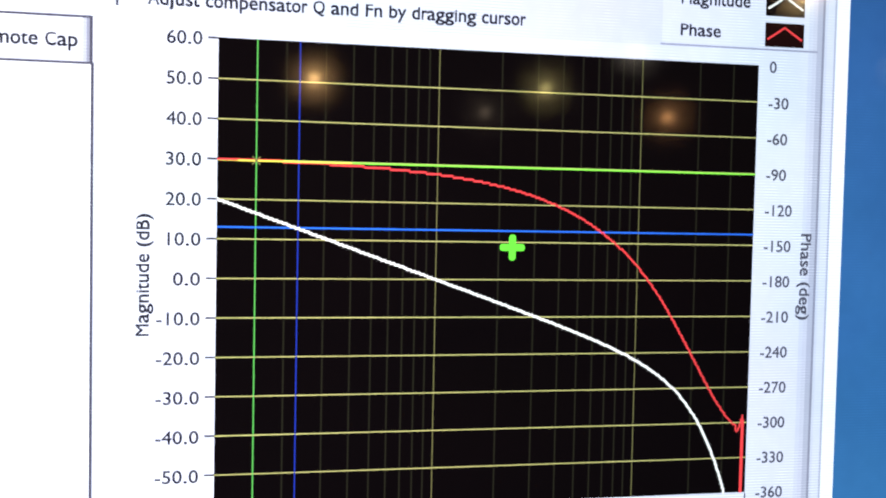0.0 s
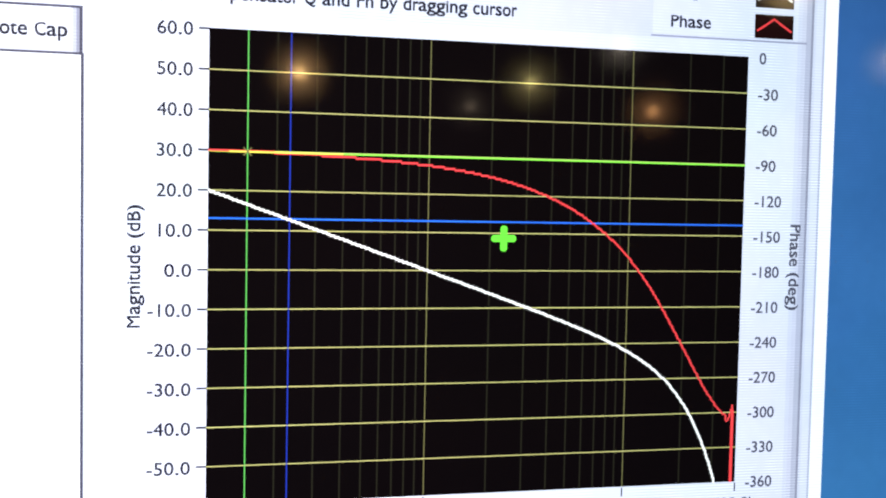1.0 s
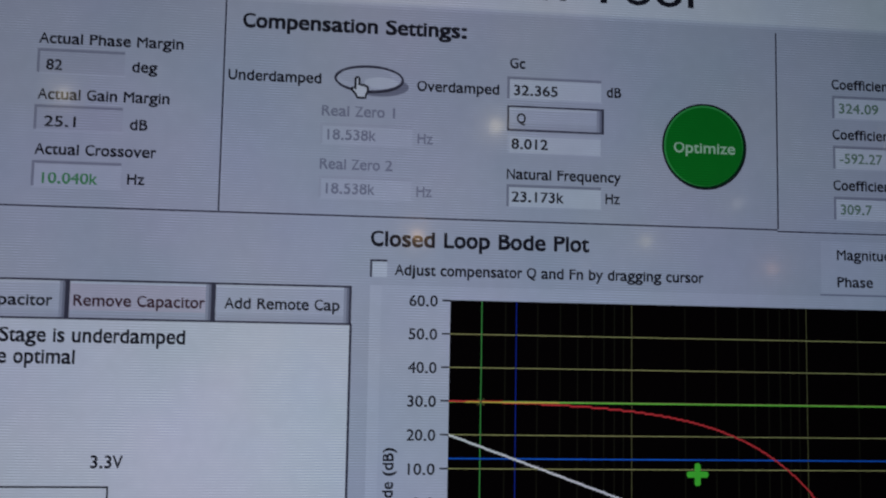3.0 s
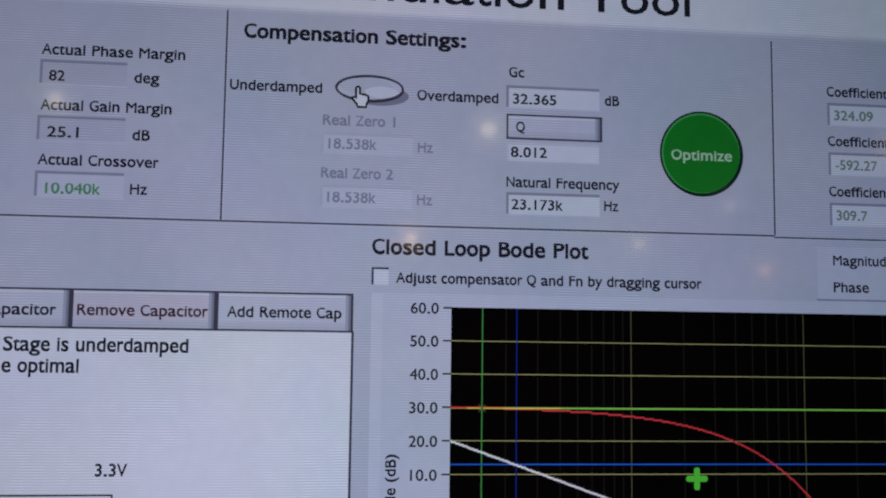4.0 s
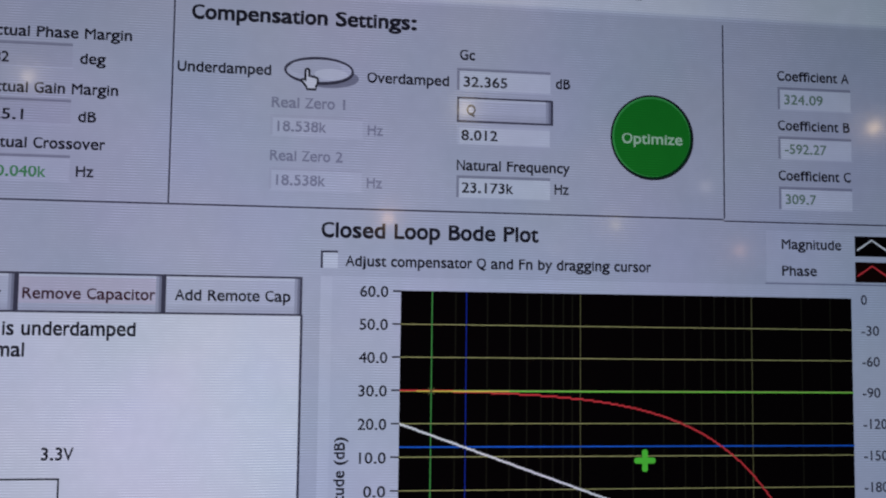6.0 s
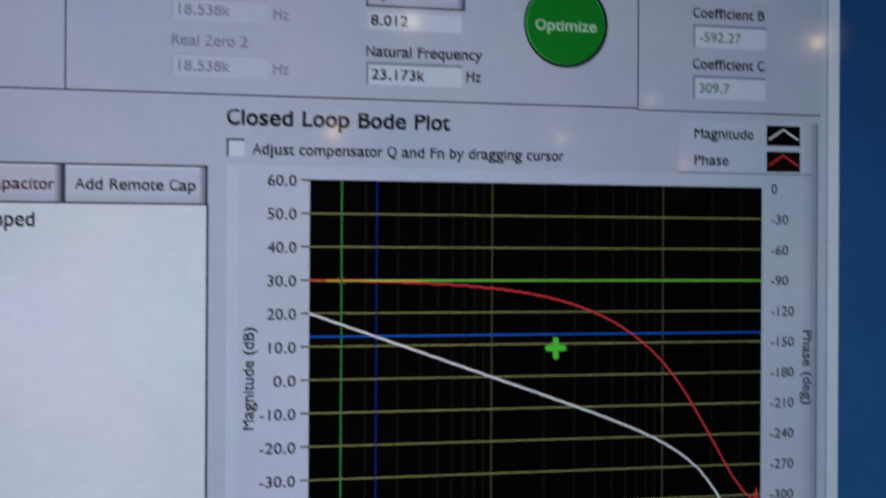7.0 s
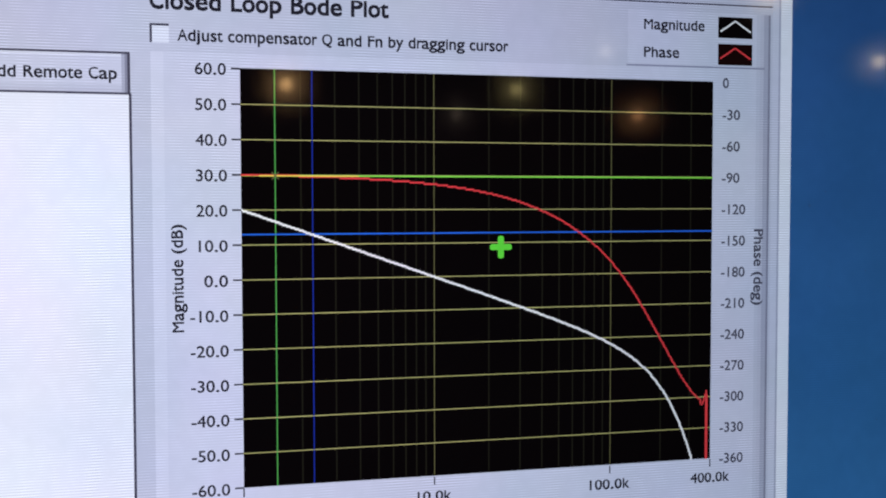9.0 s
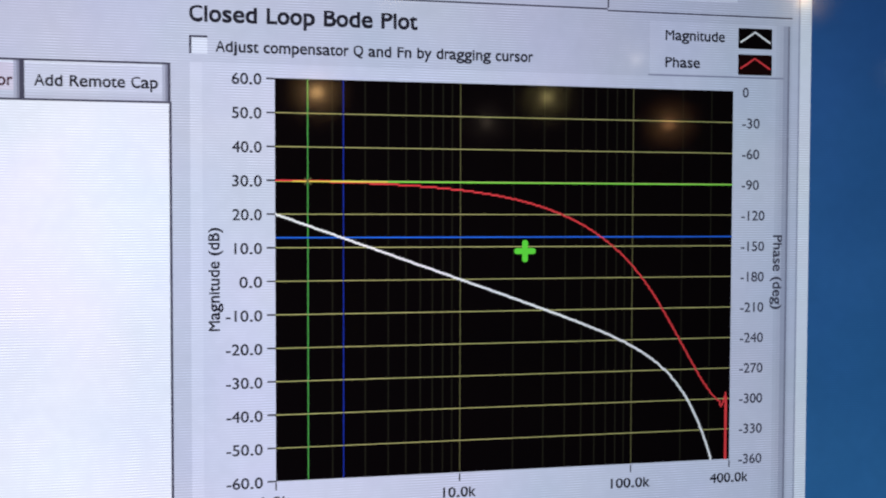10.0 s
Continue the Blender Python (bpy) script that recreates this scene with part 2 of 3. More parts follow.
def plotted(name, level, x1, tall, thick, wide, layer, material, parent, label=""):
    """A curve as the screen draws it, in whole picture cells: column by column, each reaching to its neighbour's level."""
    cell = PITCH * 1000
    bm = bmesh.new()
    snap = [round(level(i * cell) / cell) * cell for i in range(int(x1 / cell) + 2)]
    for i in range(int(x1 / cell) + 1):
        lo, hi = min(snap[i], snap[i + 1]), max(snap[i], snap[i + 1])
        top, low = lo - thick / 2, min(max(hi, lo + cell) - cell + thick / 2, tall)
        if low - top < 0.05:
            break
        mid = (i + 0.5) * cell
        face_into(bm, [(max(mid - wide / 2, 0), low), (mid + wide / 2, low), (mid + wide / 2, top), (max(mid - wide / 2, 0), top)], layer + 0.02 * (i % 5))
    return part(name, bm, material, parent, label)


def oval(name, x, d, rx, rd, layer, material, parent, rim=0.0, label="", segments=64):
    """A disc, or a ring where the rim's width is given."""
    bm = bmesh.new()
    ring = [(x + rx * math.cos(2 * math.pi * i / segments), d - rd * math.sin(2 * math.pi * i / segments)) for i in range(segments)]
    if not rim:
        face_into(bm, ring, layer)
    else:
        out = [bm.verts.new(spot(*c, layer)) for c in ring]
        ins = [bm.verts.new(spot(x + (cx - x) * (1 - rim / rx), d + (cd - d) * (1 - rim / rd), layer)) for cx, cd in ring]
        for i in range(segments):
            j = (i + 1) % segments
            bm.faces.new((out[i], out[j], ins[j], ins[i]))
    return part(name, bm, material, parent, label)


def font_mesh(text, heavy=0.0):
    """The built-in face's letters as a flat mesh, 1 unit high, their outlines moved outwards by heavy."""
    curve = bpy.data.curves.new("letters", "FONT")
    curve.body, curve.size, curve.resolution_u = text, 1.0, 3
    ob = new("letters", curve)
    me = bpy.data.meshes.new_from_object(ob.evaluated_get(bpy.context.evaluated_depsgraph_get()))
    bpy.data.objects.remove(ob)
    bpy.data.curves.remove(curve)
    if heavy:
        bm = bmesh.new()
        bm.from_mesh(me)
        bmesh.ops.remove_doubles(bm, verts=bm.verts, dist=1e-5)
        push = {}
        for e in bm.edges:
            if len(e.link_faces) == 1:
                a, b = e.verts
                n = Vector((b.co.y - a.co.y, a.co.x - b.co.x, 0)).normalized()
                if n.dot(e.link_faces[0].calc_center_median() - a.co) > 0:
                    n = -n
                for v in e.verts:
                    push[v] = push.get(v, Vector()) + n
        for v, n in push.items():
            v.co += n.normalized() * heavy
        bm.to_mesh(me)
        bm.free()
    return me


GLYPHS = {}
# advance widths of a screen face, thousandths of its size
SCREEN_FACE = dict(zip("abcdefghijklmnopqrstuvwxyz", (525, 553, 461, 553, 526, 340, 553, 558, 229, 282, 498, 229, 840, 558, 543, 553, 553, 360, 446, 334, 558, 498, 742, 495, 498, 444)))
SCREEN_FACE.update(zip("ABCDEFGHLMNOPQRSTUVZ", (600, 589, 601, 678, 561, 521, 667, 676, 498, 771, 667, 708, 551, 708, 621, 557, 584, 656, 597, 559)))
SCREEN_FACE.update({" ": 313, ".": 303, ":": 354, "-": 363, "(": 383, ")": 383})
TITLE_FACE = dict(zip("Simulaton T", (667, 222, 833, 556, 222, 556, 278, 556, 556, 278, 640)))


def glyph(c, heavy):
    """A letter's flat mesh as points and faces, and its advance in the built-in face."""
    if (c, heavy) not in GLYPHS:
        me = font_mesh(c, heavy)
        right = max(v.co.x for v in font_mesh("H").vertices)
        after = max(v.co.x for v in font_mesh(c + "H").vertices) - right
        GLYPHS[c, heavy] = [(v.co.x, v.co.y) for v in me.vertices], [tuple(p.vertices) for p in me.polygons], after
    return GLYPHS[c, heavy]


def words(name, text, x0, x1, middle, cap, layer, material, parent, bold=0.021, turn=0, label="", face=SCREEN_FACE):
    """Lettering whose capitals are cap mm high and centred on the level middle, fitted between x0 and x1. turn 90 reads upwards, -90 downwards;
    x0 and x1 then are levels, and middle is a distance across. Letters stand at the advances of the face named."""
    tall, ex = (max(p[1] for p in glyph(c, 0.0)[0]) for c in "Hx")
    raised = any(c.islower() for c in text) and face is SCREEN_FACE     # a screen face with tall small letters
    points, faces, pen = [], [], 0.0
    for c in text:
        step = face.get(c, 546) / 1000
        if c != " ":
            co, fs, after = glyph(c, bold)
            k = min(max(step / after, 0.7), 1.45)
            shift = pen + (step - after * k) / 2
            faces += [tuple(i + len(points) for i in f) for f in fs]
            points += [(x * k + shift, y) for x, y in co]
        pen += step
    lo, hi = min(p[0] for p in points), max(p[0] for p in points)
    verts = []
    for x, y in points:
        u = (x - lo) / (hi - lo)
        if raised and y > 0:
            y = y / ex * 0.755 * tall if y < ex else (0.755 + 0.245 * (y - ex) / (tall - ex)) * tall
        h = (y / tall - 0.5) * cap
        if turn == 0:
            verts.append(spot(x0 + (x1 - x0) * u, middle - h, layer))
        elif turn == 90:
            verts.append(spot(middle - h, x1 + (x0 - x1) * u, layer))
        else:
            verts.append(spot(middle + h, x0 + (x1 - x0) * u, layer))
    me = bpy.data.meshes.new(name)
    me.from_pydata(verts, [], faces)
    me.materials.append(material)
    ob = new(name, me)
    ob.parent = parent
    return tagged(ob, label)


# ---- the room ----
def structure(name, bm, material, label):
    return tagged(new(name, mesh_of(name, bm, material)), label, name.split("_")[0], kind="structure")


structure("floor", box(-6, -9, -0.1, 7, 2, 0), FLOOR, "grey carpeted floor of the hall")
structure("ceiling", box(-6, -9, 4.0, 7, 2, 4.1), CEILING, "pale painted ceiling of the hall")
structure("wall_north", box(-6, 2, 0, 7, 2.15, 4.0), WALL, "plain beige wall behind the monitor")
structure("wall_south", box(-6, -9.15, 0, 7, -9, 4.0), WALL, "plain beige wall across the hall")
structure("wall_west", box(-6.15, -9, 0, -6, 2, 4.0), WALL, "plain beige side wall")
structure("wall_east", box(7, -9, 0, 7.15, 2, 4.0), WALL, "plain beige side wall")


def pendant_lamp(x, y, z, material, size, label):
    """A hanging lamp: cord to the ceiling, canopy, open metal shade and a glowing bulb."""
    lamp = tagged(new("pendant_lamp"), label, "lamp", "lamps of the hall")
    lamp.location = (x, y, z)
    bm = bmesh.new()
    bmesh.ops.create_icosphere(bm, subdivisions=2, radius=size)
    part("bulb", bm, material, lamp, "glowing bulb")
    bm = bmesh.new()
    rings = []
    for r, h in ((size * 2.3, size * 0.9), (size * 2.0, size * 1.7), (size * 1.1, size * 2.4), (size * 0.5, size * 2.8), (size * 0.4, size * 3.4)):
        rings.append([bm.verts.new((r * math.cos(a * math.pi / 12), r * math.sin(a * math.pi / 12), h)) for a in range(24)])
    for a, b in zip(rings, rings[1:]):
        for i in range(24):
            bm.faces.new((a[i], a[(i + 1) % 24], b[(i + 1) % 24], b[i]))
    bmesh.ops.solidify(bm, geom=bm.faces[:], thickness=0.003)
    part("shade", bm, METAL, lamp, "metal shade")
    bm = bmesh.new()
    bmesh.ops.create_cone(bm, cap_ends=True, segments=10, radius1=0.004, radius2=0.004, depth=4.0 - z - size * 3.3)
    bmesh.ops.translate(bm, vec=(0, 0, (4.0 - z + size * 3.3) / 2), verts=bm.verts)
    part("cord", bm, CASE, lamp)
    bm = bmesh.new()
    bmesh.ops.create_cone(bm, cap_ends=True, segments=20, radius1=0.05, radius2=0.04, depth=0.03)
    bmesh.ops.translate(bm, vec=(0, 0, 4.0 - z - 0.015), verts=bm.verts)
    part("canopy", bm, METAL, lamp)
    return lamp


pendant_lamp(0.533, -6, 1.834, WARM, 0.034, "warm glowing pendant lamp with a metal shade")
pendant_lamp(1.949, -6, 1.836, YELLOWISH, 0.034, "yellowish glowing pendant lamp with a metal shade")
pendant_lamp(2.759, -6, 1.691, AMBER, 0.034, "amber glowing pendant lamp with a metal shade")
pendant_lamp(3.69, -6, 2.51, GOLD, 0.042, "bright golden pendant lamp with a metal shade")
pendant_lamp(4.51, -6, 2.085, PALE, 0.038, "pale yellow glowing pendant lamp with a metal shade")
pendant_lamp(1.003, -6, 2.52, PALE, 0.044, "pale yellow glowing pendant lamp with a metal shade")
pendant_lamp(2.539, -6, 2.091, COOL, 0.034, "whitish glowing pendant lamp with a metal shade")
pendant_lamp(1.568, -6, 1.678, FAINT, 0.031, "faint small pendant lamp with a metal shade")
pendant_lamp(-1.566, -6, 2.599, PALE, 0.036, "pale yellow glowing pendant lamp with a metal shade")


def desk():
    thing = tagged(new("desk"), "brown laminate desk under the monitor", "desk")
    part("desktop", box(-0.75, -0.02, 0.715, 0.65, 0.62, 0.745, bevel=0.004), DESK, thing)
    for x in (-0.72, 0.57):
        for y in (0.02, 0.55):
            part("leg", box(x, y, 0, x + 0.05, y + 0.05, 0.715, bevel=0.003), METAL, thing)


desk()

# ---- the monitor and its picture ----
X0, X1, D0, D1 = -330, 201, -125, 174   # edges of the lit area, mm
monitor = tagged(new("monitor"), "black desktop monitor showing a grey program window with a graph", "monitor")


def case():
    b = 14
    lo, hi = TOP - (D1 + b) / 1000, TOP - (D0 - b) / 1000
    l, r = (X0 - b) / 1000, (X1 + b) / 1000
    part("back_cover", box(l, 0.003, lo, r, 0.045, hi, bevel=0.006), CASE, monitor)
    z0, z1 = TOP - D1 / 1000, TOP - D0 / 1000
    part("bezel", box(l, -0.005, lo, r, 0.003, z0, bevel=0.001), CASE, monitor)
    part("bezel", box(l, -0.005, z1, r, 0.003, hi, bevel=0.001), CASE, monitor)
    part("bezel", box(l, -0.005, z0, X0 / 1000, 0.003, z1, bevel=0.001), CASE, monitor)
    part("bezel", box(X1 / 1000, -0.005, z0, r, 0.003, z1, bevel=0.001), CASE, monitor)
    c = (l + r) / 2
    part("stand_neck", box(c - 0.04, 0.045, 0.755, c + 0.04, 0.08, 1.12, bevel=0.006), CASE, monitor)
    part("stand_foot", box(c - 0.14, 0.0, 0.745, c + 0.14, 0.21, 0.763, bevel=0.006), CASE, monitor)


case()
rect("desktop_background", X0, D0, X1, D1, 0, LCD_DESKTOP, monitor, "plain blue desktop background")

WX0, WX1 = -322, 121.7
window = rect("program_window", WX0, -105, WX1, 160, 1, LCD_GREY, monitor, "grey program window with thin light frame")
rect("window_frame", 118.9, -105, WX1, 160, 2, LCD_WHITE, window, "pale window frame")
rect("frame_line", 118.45, -105, 118.9, 160, 2, LCD_MID, window)
rect("frame_line", 116.9, -105, 118.45, 160, 2, LCD_LIGHT, window)

header = rect("title_banner", WX0, -105, 117.6, -63.6, 2, LCD_WHITE, monitor, "white title banner")
words("title", "Simulation Tool", -34.2, 53.4, -70.2, 7.7, 3, LCD_INK, header, bold=0.008, face=TITLE_FACE)
rect("letter_stroke", -60.5, -65.5, -59.3, -64.6, 3, LCD_INK, header)

rect("banner_edge", WX0, -63.6, 117.6, -63.0, 2, LCD_PALE, header)
rect("banner_edge", WX0, -63.0, 117.6, -62.4, 2, LCD_LIGHT, header)

# rules between the groups
for x0, x1, d in ((WX0, 72.3, -17.35), (72.3, 116.9, -17.0)):
    rect("rule", x0, d, x1, d + 0.35, 2, LCD_LINE, window)
    rect("rule", x0, d + 0.35, x1, d + 0.65, 2, LCD_LIGHT, window)
for x, d in ((-48.75, -62.6), (72.45, -61.6)):
    rect("rule", x - 0.18, d, x + 0.18, -17.4, 2, LCD_LINE, window)
    rect("rule", x + 0.18, d, x + 0.45, -17.4, 2, LCD_LIGHT, window)


def label(text, x0, x1, middle, cap=2.15, ink=LCD_INK, bold=0.023, parent=None):
    return words("text_label", text, x0, x1, middle, cap, 3, ink, parent or window, bold)


def field(x0, d0, x1, d1, text, t0, t1, middle, fill=LCD_PALE, ink=LCD_INK, edge=LCD_EDGE, bold=0.02, about="sunken pale number field"):
    f = rect("number_field", x0, d0, x1, d1, 2, fill, monitor, about)
    rect("field_edge", x0 - 0.1, d0 - 0.35, x1, d0 + 0.25, 3, edge, f)
    rect("field_edge", x0 - 0.35, d0 - 0.35, x0 + 0.2, d1, 3, edge, f)
    rect("field_edge", x0 - 0.1, d1, x1 + 0.3, d1 + 0.3, 3, LCD_LIGHT, f)
    words("value", text, t0, t1, middle, 2.15, 4, ink, f, bold)
    return f


# result fields
label("Actual Phase Margin", -86.4, -57.2, -52.15)
field(-86.2, -49.6, -69.0, -44.9, "82", -84.7, -81.5, -46.6, LCD_DIMFIELD)
label("deg", -67.5, -62.3, -46.85)
label("Actual Gain Margin", -86.1, -59.6, -40.4)
field(-86.2, -37.8, -68.9, -33.0, "25.1", -84.5, -78.2, -34.75, LCD_DIMFIELD)
label("dB", -67.4, -63.8, -34.65)
label("Actual Crossover", -86.1, -61.8, -28.95)
field(-86.1, -26.2, -68.7, -21.3, "10.040k", -84.3, -73.3, -23.0, LCD_LIGHT, LCD_FIELDGREEN, about="sunken number field with green digits")
label("Hz", -67.4, -63.9, -23.25)

# compensation settings
label("Compensation Settings:", -45.2, 2.6, -58.15, 2.95, bold=0.034)
label("Underdamped", -47.8, -28.4, -46.35)
label("Overdamped", -8.0, 9.8, -45.7)


def toggle(x, d):
    knob = oval("toggle_switch", x, d, 7.2, 2.75, 4, LCD_LIGHT, monitor, label="grey oval toggle switch with dark outline")
    oval("outline", x, d, 7.4, 2.95, 6, LCD_LINE, knob, rim=0.5)
    oval("shadow", x + 2.1, d + 1.5, 6.4, 2.2, 3, LCD_SHADE, knob)
    oval("sheen", x - 0.7, d - 0.5, 5.6, 1.8, 5, LCD_GREY, knob)
    oval("gleam", x + 2.6, d + 0.75, 3.6, 1.2, 5.5, LCD_PALE, knob)
    oval("lower_edge", x + 0.15, d + 0.2, 7.3, 2.9, 4.5, LCD_INK, knob, rim=0.3)


toggle(-18.3, -46.7)


def pointer(x, d):
    """The pointing mouse pointer: a white shape with a dark outline; x, d is its upper left."""
    raw = ((5, 0), (7, 0), (8, 1), (8, 8), (10, 7.6), (11, 8.4), (13, 8), (14, 9), (16, 9.2), (17, 11), (17, 15), (15, 19), (15, 22), (6, 22), (5, 19), (1, 14), (0, 11.5), (2, 11), (4, 13), (4, 1))
    pts = [(x + 0.205 * px, d + 0.2 * pd) for px, pd in raw]
    bm = bmesh.new()
    face_into(bm, pts[::-1], 8)
    p = part("mouse_pointer", bm, LCD_WHITE, monitor, "white pointing mouse pointer with dark outline")
    ribbon("outline", pts + pts[:2], 0.48, 9, LCD_INK, p)


pointer(-22.0, -46.9)

label("Real Zero 1", -28.1, -12.6, -39.5, ink=LCD_FADED)
field(-28.0, -36.5, -8.8, -32.5, "18.538k", -26.8, -16.5, -34.4, LCD_LIGHT, LCD_FADED, LCD_DIMFIELD, about="greyed-out number field")
label("Hz", -7.7, -4.4, -34.2, ink=LCD_FADED)
label("Real Zero 2", -28.2, -12.9, -28.1, ink=LCD_FADED)
field(-28.0, -25.2, -8.8, -20.9, "18.538k", -26.8, -16.5, -22.9, LCD_LIGHT, LCD_FADED, LCD_DIMFIELD, about="greyed-out number field")
label("Hz", -7.7, -4.4, -22.8, ink=LCD_FADED)

label("Gc", 12.1, 15.5, -51.7)
field(11.9, -48.4, 32.4, -43.9, "32.365", 13.0, 22.7, -45.8)
label("dB", 33.6, 36.9, -46.2)


def button(x0, d0, x1, d1, text, t0, t1, middle, cap=2.15, about="raised grey push button", fill=LCD_LIGHT, ink=LCD_INK):
    body = rect("push_button", x0, d0, x1, d1, 3, fill, monitor, about)
    for a, b, c, e in ((x0, d0, x1, d0 + 0.42), (x0, d1 - 0.4, x1, d1), (x0, d0, x0 + 0.42, d1), (x1 - 0.5, d0, x1, d1)):
        rect("outline", a, b, c, e, 5, LCD_LINE, body)
    rect("bevel", x0 + 0.35, d1 - 1.9, x1 - 0.45, d1 - 1.1, 4, LCD_GREY, body)
    rect("bevel", x0 + 0.35, d1 - 1.1, x1 - 0.45, d1 - 0.3, 4, LCD_DIMFIELD, body)
    rect("bevel", x1 - 1.6, d0 + 0.35, x1 - 1.0, d1 - 0.3, 4.3, LCD_MID, body)
    rect("bevel", x1 - 1.0, d0 + 0.35, x1 - 0.45, d1 - 0.3, 4.3, LCD_SHADE, body)
    rect("bevel", x0 + 0.35, d0 + 0.35, x1 - 1.5, d0 + 0.9, 4, LCD_PALE, body)
    if text:
        words("caption", text, t0, t1, middle, cap, 6, ink, body)
    return body


button(11.6, -42.4, 33.0, -36.8, "Q", 13.7, 15.7, -39.6)
field(12.0, -35.9, 32.3, -32.1, "8.012", 12.6, 20.6, -34.0, edge=LCD_LIGHT)
label("Natural Frequency", 11.7, 36.9, -27.4)
field(12.0, -24.8, 32.4, -20.4, "23.173k", 12.8, 24.2, -22.5)
label("Hz", 33.4, 36.6, -22.7)


def round_button(x, d, r):
    disc = oval("round_button", x, d, r, r, 3, LCD_DISC_DARK, monitor, label="round green push button with pale caption")
    oval("highlight", x - 0.22, d - 0.22, r - 0.55, r - 0.55, 4, LCD_DISC_LIGHT, disc)
    oval("face", x - 0.04, d - 0.02, r - 0.85, r - 0.85, 5, LCD_DISC, disc)
    oval("outline", x, d, r, r, 6, LCD_INK, disc, rim=0.4)
    words("caption", "Optimize", x - 7.0, x + 7.0, d + 0.35, 2.2, 6, LCD_DISCTEXT, disc, 0.02)


round_button(55.68, -35.05, 9.6)

for name, d, value, t1 in (("A", -50.5, "324.09", 96.4), ("B", -39.1, "-592.27", 97.1), ("C", -27.6, "309.7", 94.4)):
    label("Coefficient " + name, 85.4, 102.9, d)
    field(85.8, d + 2.9, 103.2, d + 7.7, value, 87.0, t1, d + 5.4, LCD_PALE, LCD_FIELDOLIVE, about="sunken number field with faint green digits")

# ---- graph ----
label("Closed Loop Bode Plot", -17.1, 29.9, -12.6, 3.1, bold=0.029)
check = rect("checkbox", -16.9, -8.0, -13.5, -4.5, 3, LCD_PALE, monitor, "empty white check box")
rect("box_edge", -17.1, -8.2, -13.5, -7.75, 4, LCD_LINE, check)
rect("box_edge", -17.1, -8.2, -16.65, -4.5, 4, LCD_LINE, check)
label("Adjust compensator Q and Fn by dragging cursor", -11.9, 55.3, -6.1)

graph = rect("graph_panel", -14.6, -2.8, 114.2, 98.0, 2, LCD_LIGHT, monitor, "light grey graph panel with raised edge")
for x, wide, ink in ((112.9, 0.9, LCD_GREY), (113.8, 0.9, LCD_DIMFIELD), (114.7, 1.1, LCD_MID), (115.8, 0.5, LCD_SHADE)):
    rect("panel_edge", x, -15.0, x + wide, 98.0, 3.5, ink, graph)
rect("panel_edge", -17.0, -2.8, -14.6, 98.0, 2, LCD_RISE, graph)

legend = rect("legend", 82.2, -15.0, 114.2, -3.2, 3, LCD_LIGHT, monitor, "graph legend with two line samples")
rect("legend_edge", 81.9, -3.3, 114.9, -2.95, 4, LCD_FADED, legend)
words("legend_text", "Magnitude", 85.9, 100.2, -12.0, 2.15, 4, LCD_INK, legend)
words("legend_text", "Phase", 85.9, 94.2, -6.0, 2.15, 4, LCD_INK, legend)
for d, ink, ground in ((-14.2, LCD_CURVE, LCD_BLACK), (-8.3, LCD_RED, LCD_DARKRED)):
    rect("line_sample", 103.5, d, 111.8, d + 4.6, 4, ground, legend)
    ribbon("sample_line", [(104.0, d + 3.2), (105.6, d + 2.2), (107.6, d + 0.85), (109.6, d + 2.1), (111.4, d + 3.2)], 0.4, 5, ink, legend)

WIDE, TALL, ROW, DECADE = 102.4, 83.7, 6.965, 39.24
FIRST = 0.12   # level of the uppermost grid row
plot = rect("plot_area", 0, 0, WIDE, TALL, 3, LCD_BLACK, monitor, "black plot area with yellow grid and two curves")
for decade in range(3):
    for k in range(2, 10):
        x = DECADE * (decade + math.log10(k))
        if x < WIDE - 0.5:
            rect("minor_gridline", x - 0.14, 0, x + 0.14, TALL, 4, LCD_MINOR, plot)
for decade in (1, 2):
    rect("gridline", DECADE * decade - 0.09, 0, DECADE * decade + 0.09, TALL, 5, LCD_OLIVE, plot)
for i in range(1, 12):
    rect("gridline", 0, FIRST + ROW * i - 0.09, WIDE, FIRST + ROW * i + 0.09, 6, LCD_YELLOW, plot)
rect("cursor_line", 6.59, 0, 6.81, TALL, 7, LCD_GREENTHIN, plot, "green upright cursor line")
rect("cursor_line", 14.0, 0, 14.22, TALL, 7, LCD_BLUETHIN, plot, "blue upright cursor line")
rect("cursor_line", 0, 32.72, WIDE, 33.02, 8, LCD_BLUELINE, plot, "blue level cursor line")
rect("cursor_line", 0, 21.0, WIDE, 21.3, 8, LCD_GREENLINE, plot, "green level cursor line")
rect("line_overlap", 3.5, 21.04, 23.5, 21.32, 10.5, LCD_OVERLAP, plot, "yellow stretch where lines overlap")


def gain(f):
    """Open-loop magnitude in dB, f in kHz."""
    return 20.0 - 20 * math.log10(f) - 2.0 * (f / 100) ** 2.4


def lag(f):
    """Phase in degrees, f in kHz."""
    u = f / 100
    return -90.0 - (79.7 - 6.7 * max(0.0, u - 1.5) ** 1.5) * u


def mag_level(x):
    return FIRST + 0.06 + (60 - gain(10 ** (x / DECADE))) / 10 * ROW


def phase_level(x):
    return FIRST - lag(10 ** (x / DECADE)) / 30 * ROW - 0.28 * math.exp(-x / 25) if x < 99.9 else 71.4 - max(0.0, x - 100.4) * 2.9


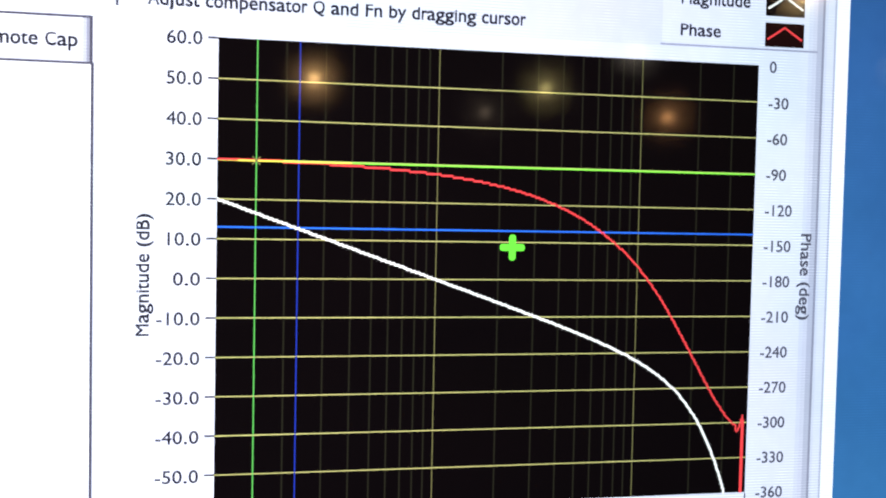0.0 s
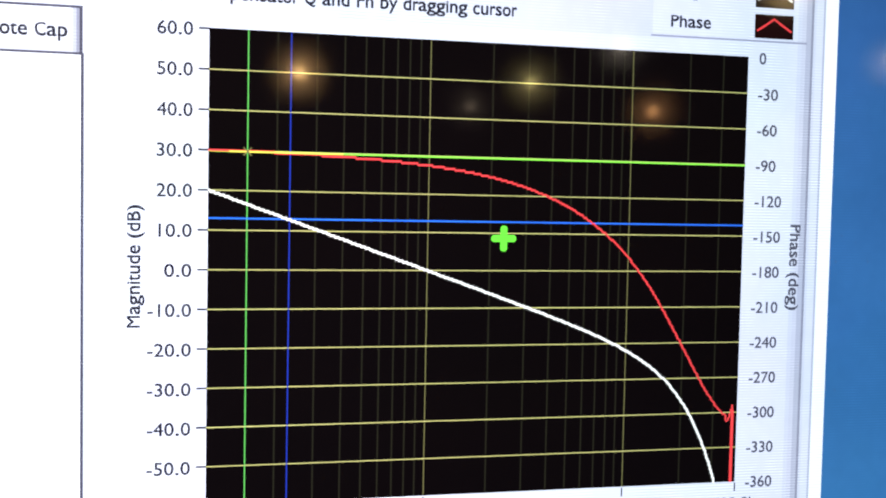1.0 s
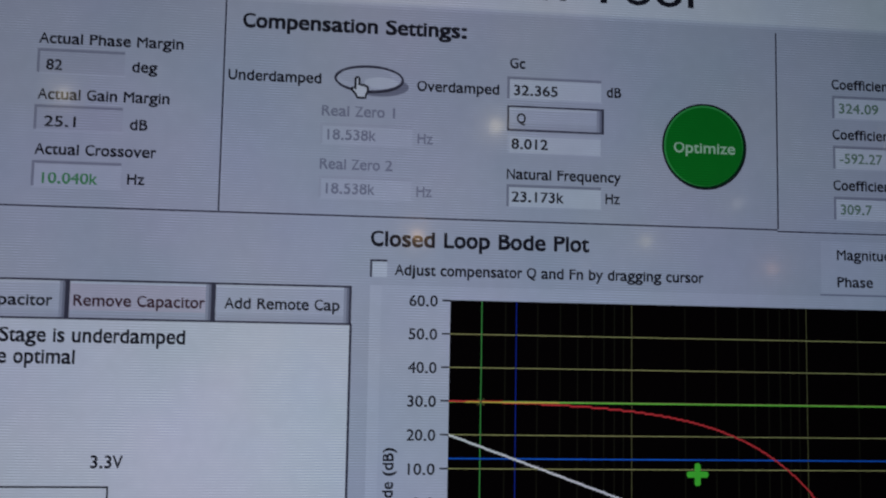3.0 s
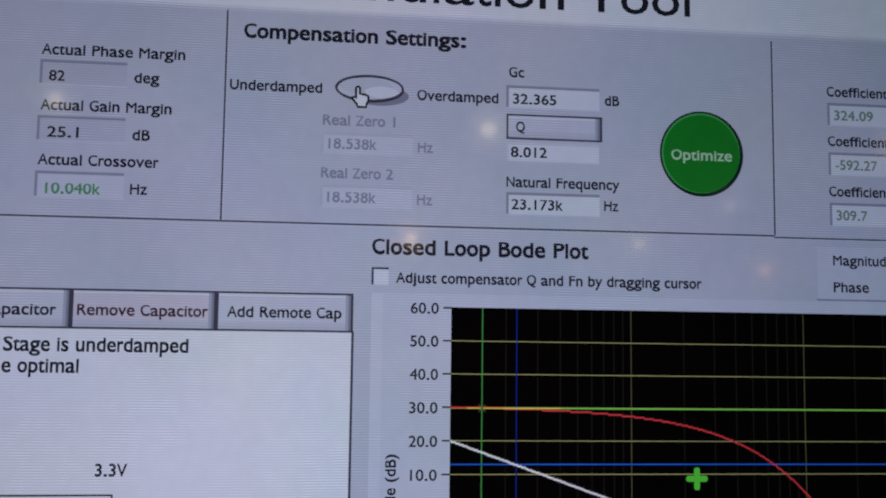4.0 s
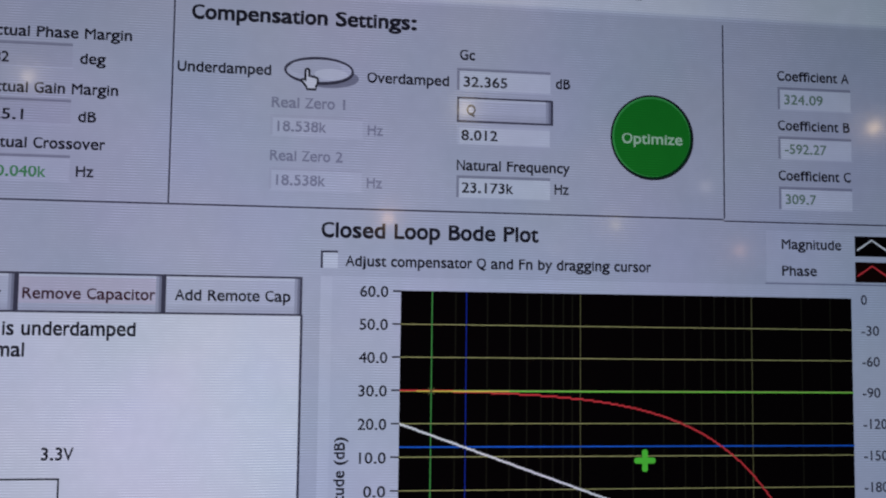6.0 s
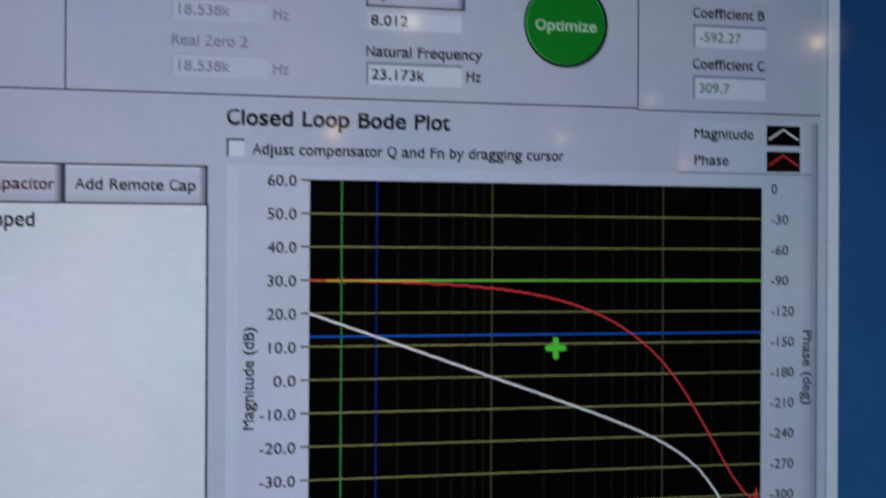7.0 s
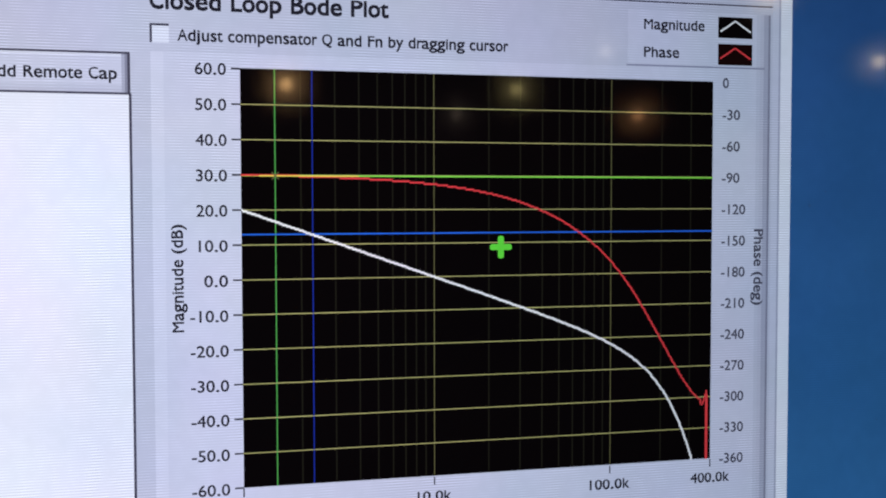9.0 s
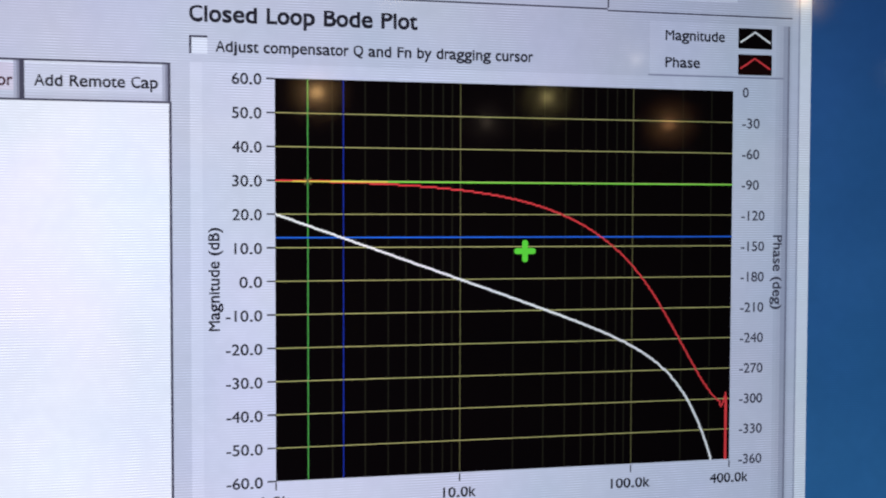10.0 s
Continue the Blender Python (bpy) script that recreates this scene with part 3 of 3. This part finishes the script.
plotted("magnitude_curve", mag_level, 99.0, TALL, 0.42, 0.42, 10, LCD_CURVE, plot, "white falling curve")
plotted("phase_curve", phase_level, 101.2, TALL, 0.36, 0.36, 9, LCD_RED, plot, "red falling curve")
rect("phase_drop", 101.0, 69.2, 101.6, TALL, 9, LCD_RED, plot)
for s in (-1, 1):
    ribbon("cursor_mark", [(6.7 - 0.7, 21.16 - 0.7 * s), (6.7 + 0.7, 21.16 + 0.7 * s)], 0.24, 11, LCD_OLIVE, plot)


def plus(x, d, arm, half):
    bm = bmesh.new()
    lay = 11
    for w, h in ((arm, half), (half, arm)):
        r = half * 0.8
        pts = []
        for cx, cd, a0 in ((w - r, -(h - r), 0), (-(w - r), -(h - r), 90), (-(w - r), h - r, 180), (w - r, h - r, 270)):
            pts += [(x + cx + r * math.cos(math.radians(a0 + a)), d + cd - r * math.sin(math.radians(a0 + a))) for a in (0, 30, 60, 90)]
        face_into(bm, pts, lay)
        lay += 0.5
    part("cross_marker", bm, LCD_GREEN, plot, "bright green cross marker")


plus(53.6, 35.9, 2.4, 0.66)

for i in range(13):
    v = 60 - 10 * i
    s = f"{v}.0"
    wide = (6.0 if v != 10 else 5.6) if 0 < v else (4.65 if v == 0 else 7.4)
    words("axis_number", s, -2.7 - wide, -2.7, FIRST + ROW * i + 0.15, 2.25, 4, LCD_INK, graph, bold=0.014)
    rect("tick", -1.75, FIRST + ROW * i - 0.17, 0, FIRST + ROW * i + 0.17, 4, LCD_INK, graph)
    s = str(-30 * i) if i else "0"
    wide = (1.5, 4.3, 5.8)[(len(s) > 1) + (len(s) > 3)]
    words("axis_number", s, 104.7, 104.7 + wide, FIRST + ROW * i + 0.15, 2.15, 4, LCD_SOFTINK, graph, bold=0.016)
for x, s, wide in ((0.0, "1.0k", 6.0), (DECADE, "10.0k", 7.3), (2 * DECADE, "100.0k", 9.3), (WIDE, "400.0k", 9.5)):
    rect("tick", x - 0.14, TALL + 0.2, x + 0.14, TALL + 1.9, 4, LCD_INK, graph)
    words("axis_number", s, x - wide / 2, x + wide / 2, 88.0, 2.1, 4, LCD_INK, graph)
words("axis_title", "Magnitude (dB)", 30.8, 52.0, -12.4, 2.15, 4, LCD_INK, graph, turn=90)
words("axis_title", "Phase (deg)", 32.6, 49.6, 113.8, 2.15, 5, LCD_SOFTINK, graph, turn=-90)

# ---- schematic pane ----
pane = rect("schematic_pane", -200, 5.4, -20.9, 118, 2, LCD_WHITE, monitor, "white schematic pane with dark border")
rect("pane_edge", -21.1, 5.4, -20.6, 118, 6, LCD_LINE, pane)
button(-49.0, -2.5, -20.8, 5.7, "Add Remote Cap", -46.8, -23.2, 1.7)
button(-78.0, -2.5, -49.0, 5.7, "Remove Capacitor", -76.8, -50.7, 1.8, about="raised push button with a reddish lamp reflection painted into face and caption", fill=LCD_LAMPGLOW, ink=LCD_LAMPINK)
button(-107.2, -2.5, -78.0, 5.7, "Capacitor", -95.5, -80.9, 1.9)
words("message", "Stage is underdamped", -90.9, -54.4, 8.9, 2.75, 4, LCD_INK, pane)
words("message", "e optimal", -91.0, -76.0, 13.2, 2.75, 4, LCD_INK, pane)
words("schematic_text", "3.3V", -71.9, -65.6, 34.0, 2.4, 4, LCD_INK, pane)
rect("wire", -120, 38.8, -68.2, 39.15, 4, LCD_INK, pane)
rect("wire", -68.55, 38.8, -68.2, 53.2, 4, LCD_INK, pane)
oval("load_symbol", -68.4, 57.2, 4.1, 4.1, 4, LCD_INK, pane, rim=0.35)
words("schematic_text", "0A", -64.4, -61.0, 57.1, 2.4, 4, LCD_INK, pane)
words("schematic_text", "0uF", -84.6, -79.2, 44.3, 2.4, 4, LCD_INK, pane)
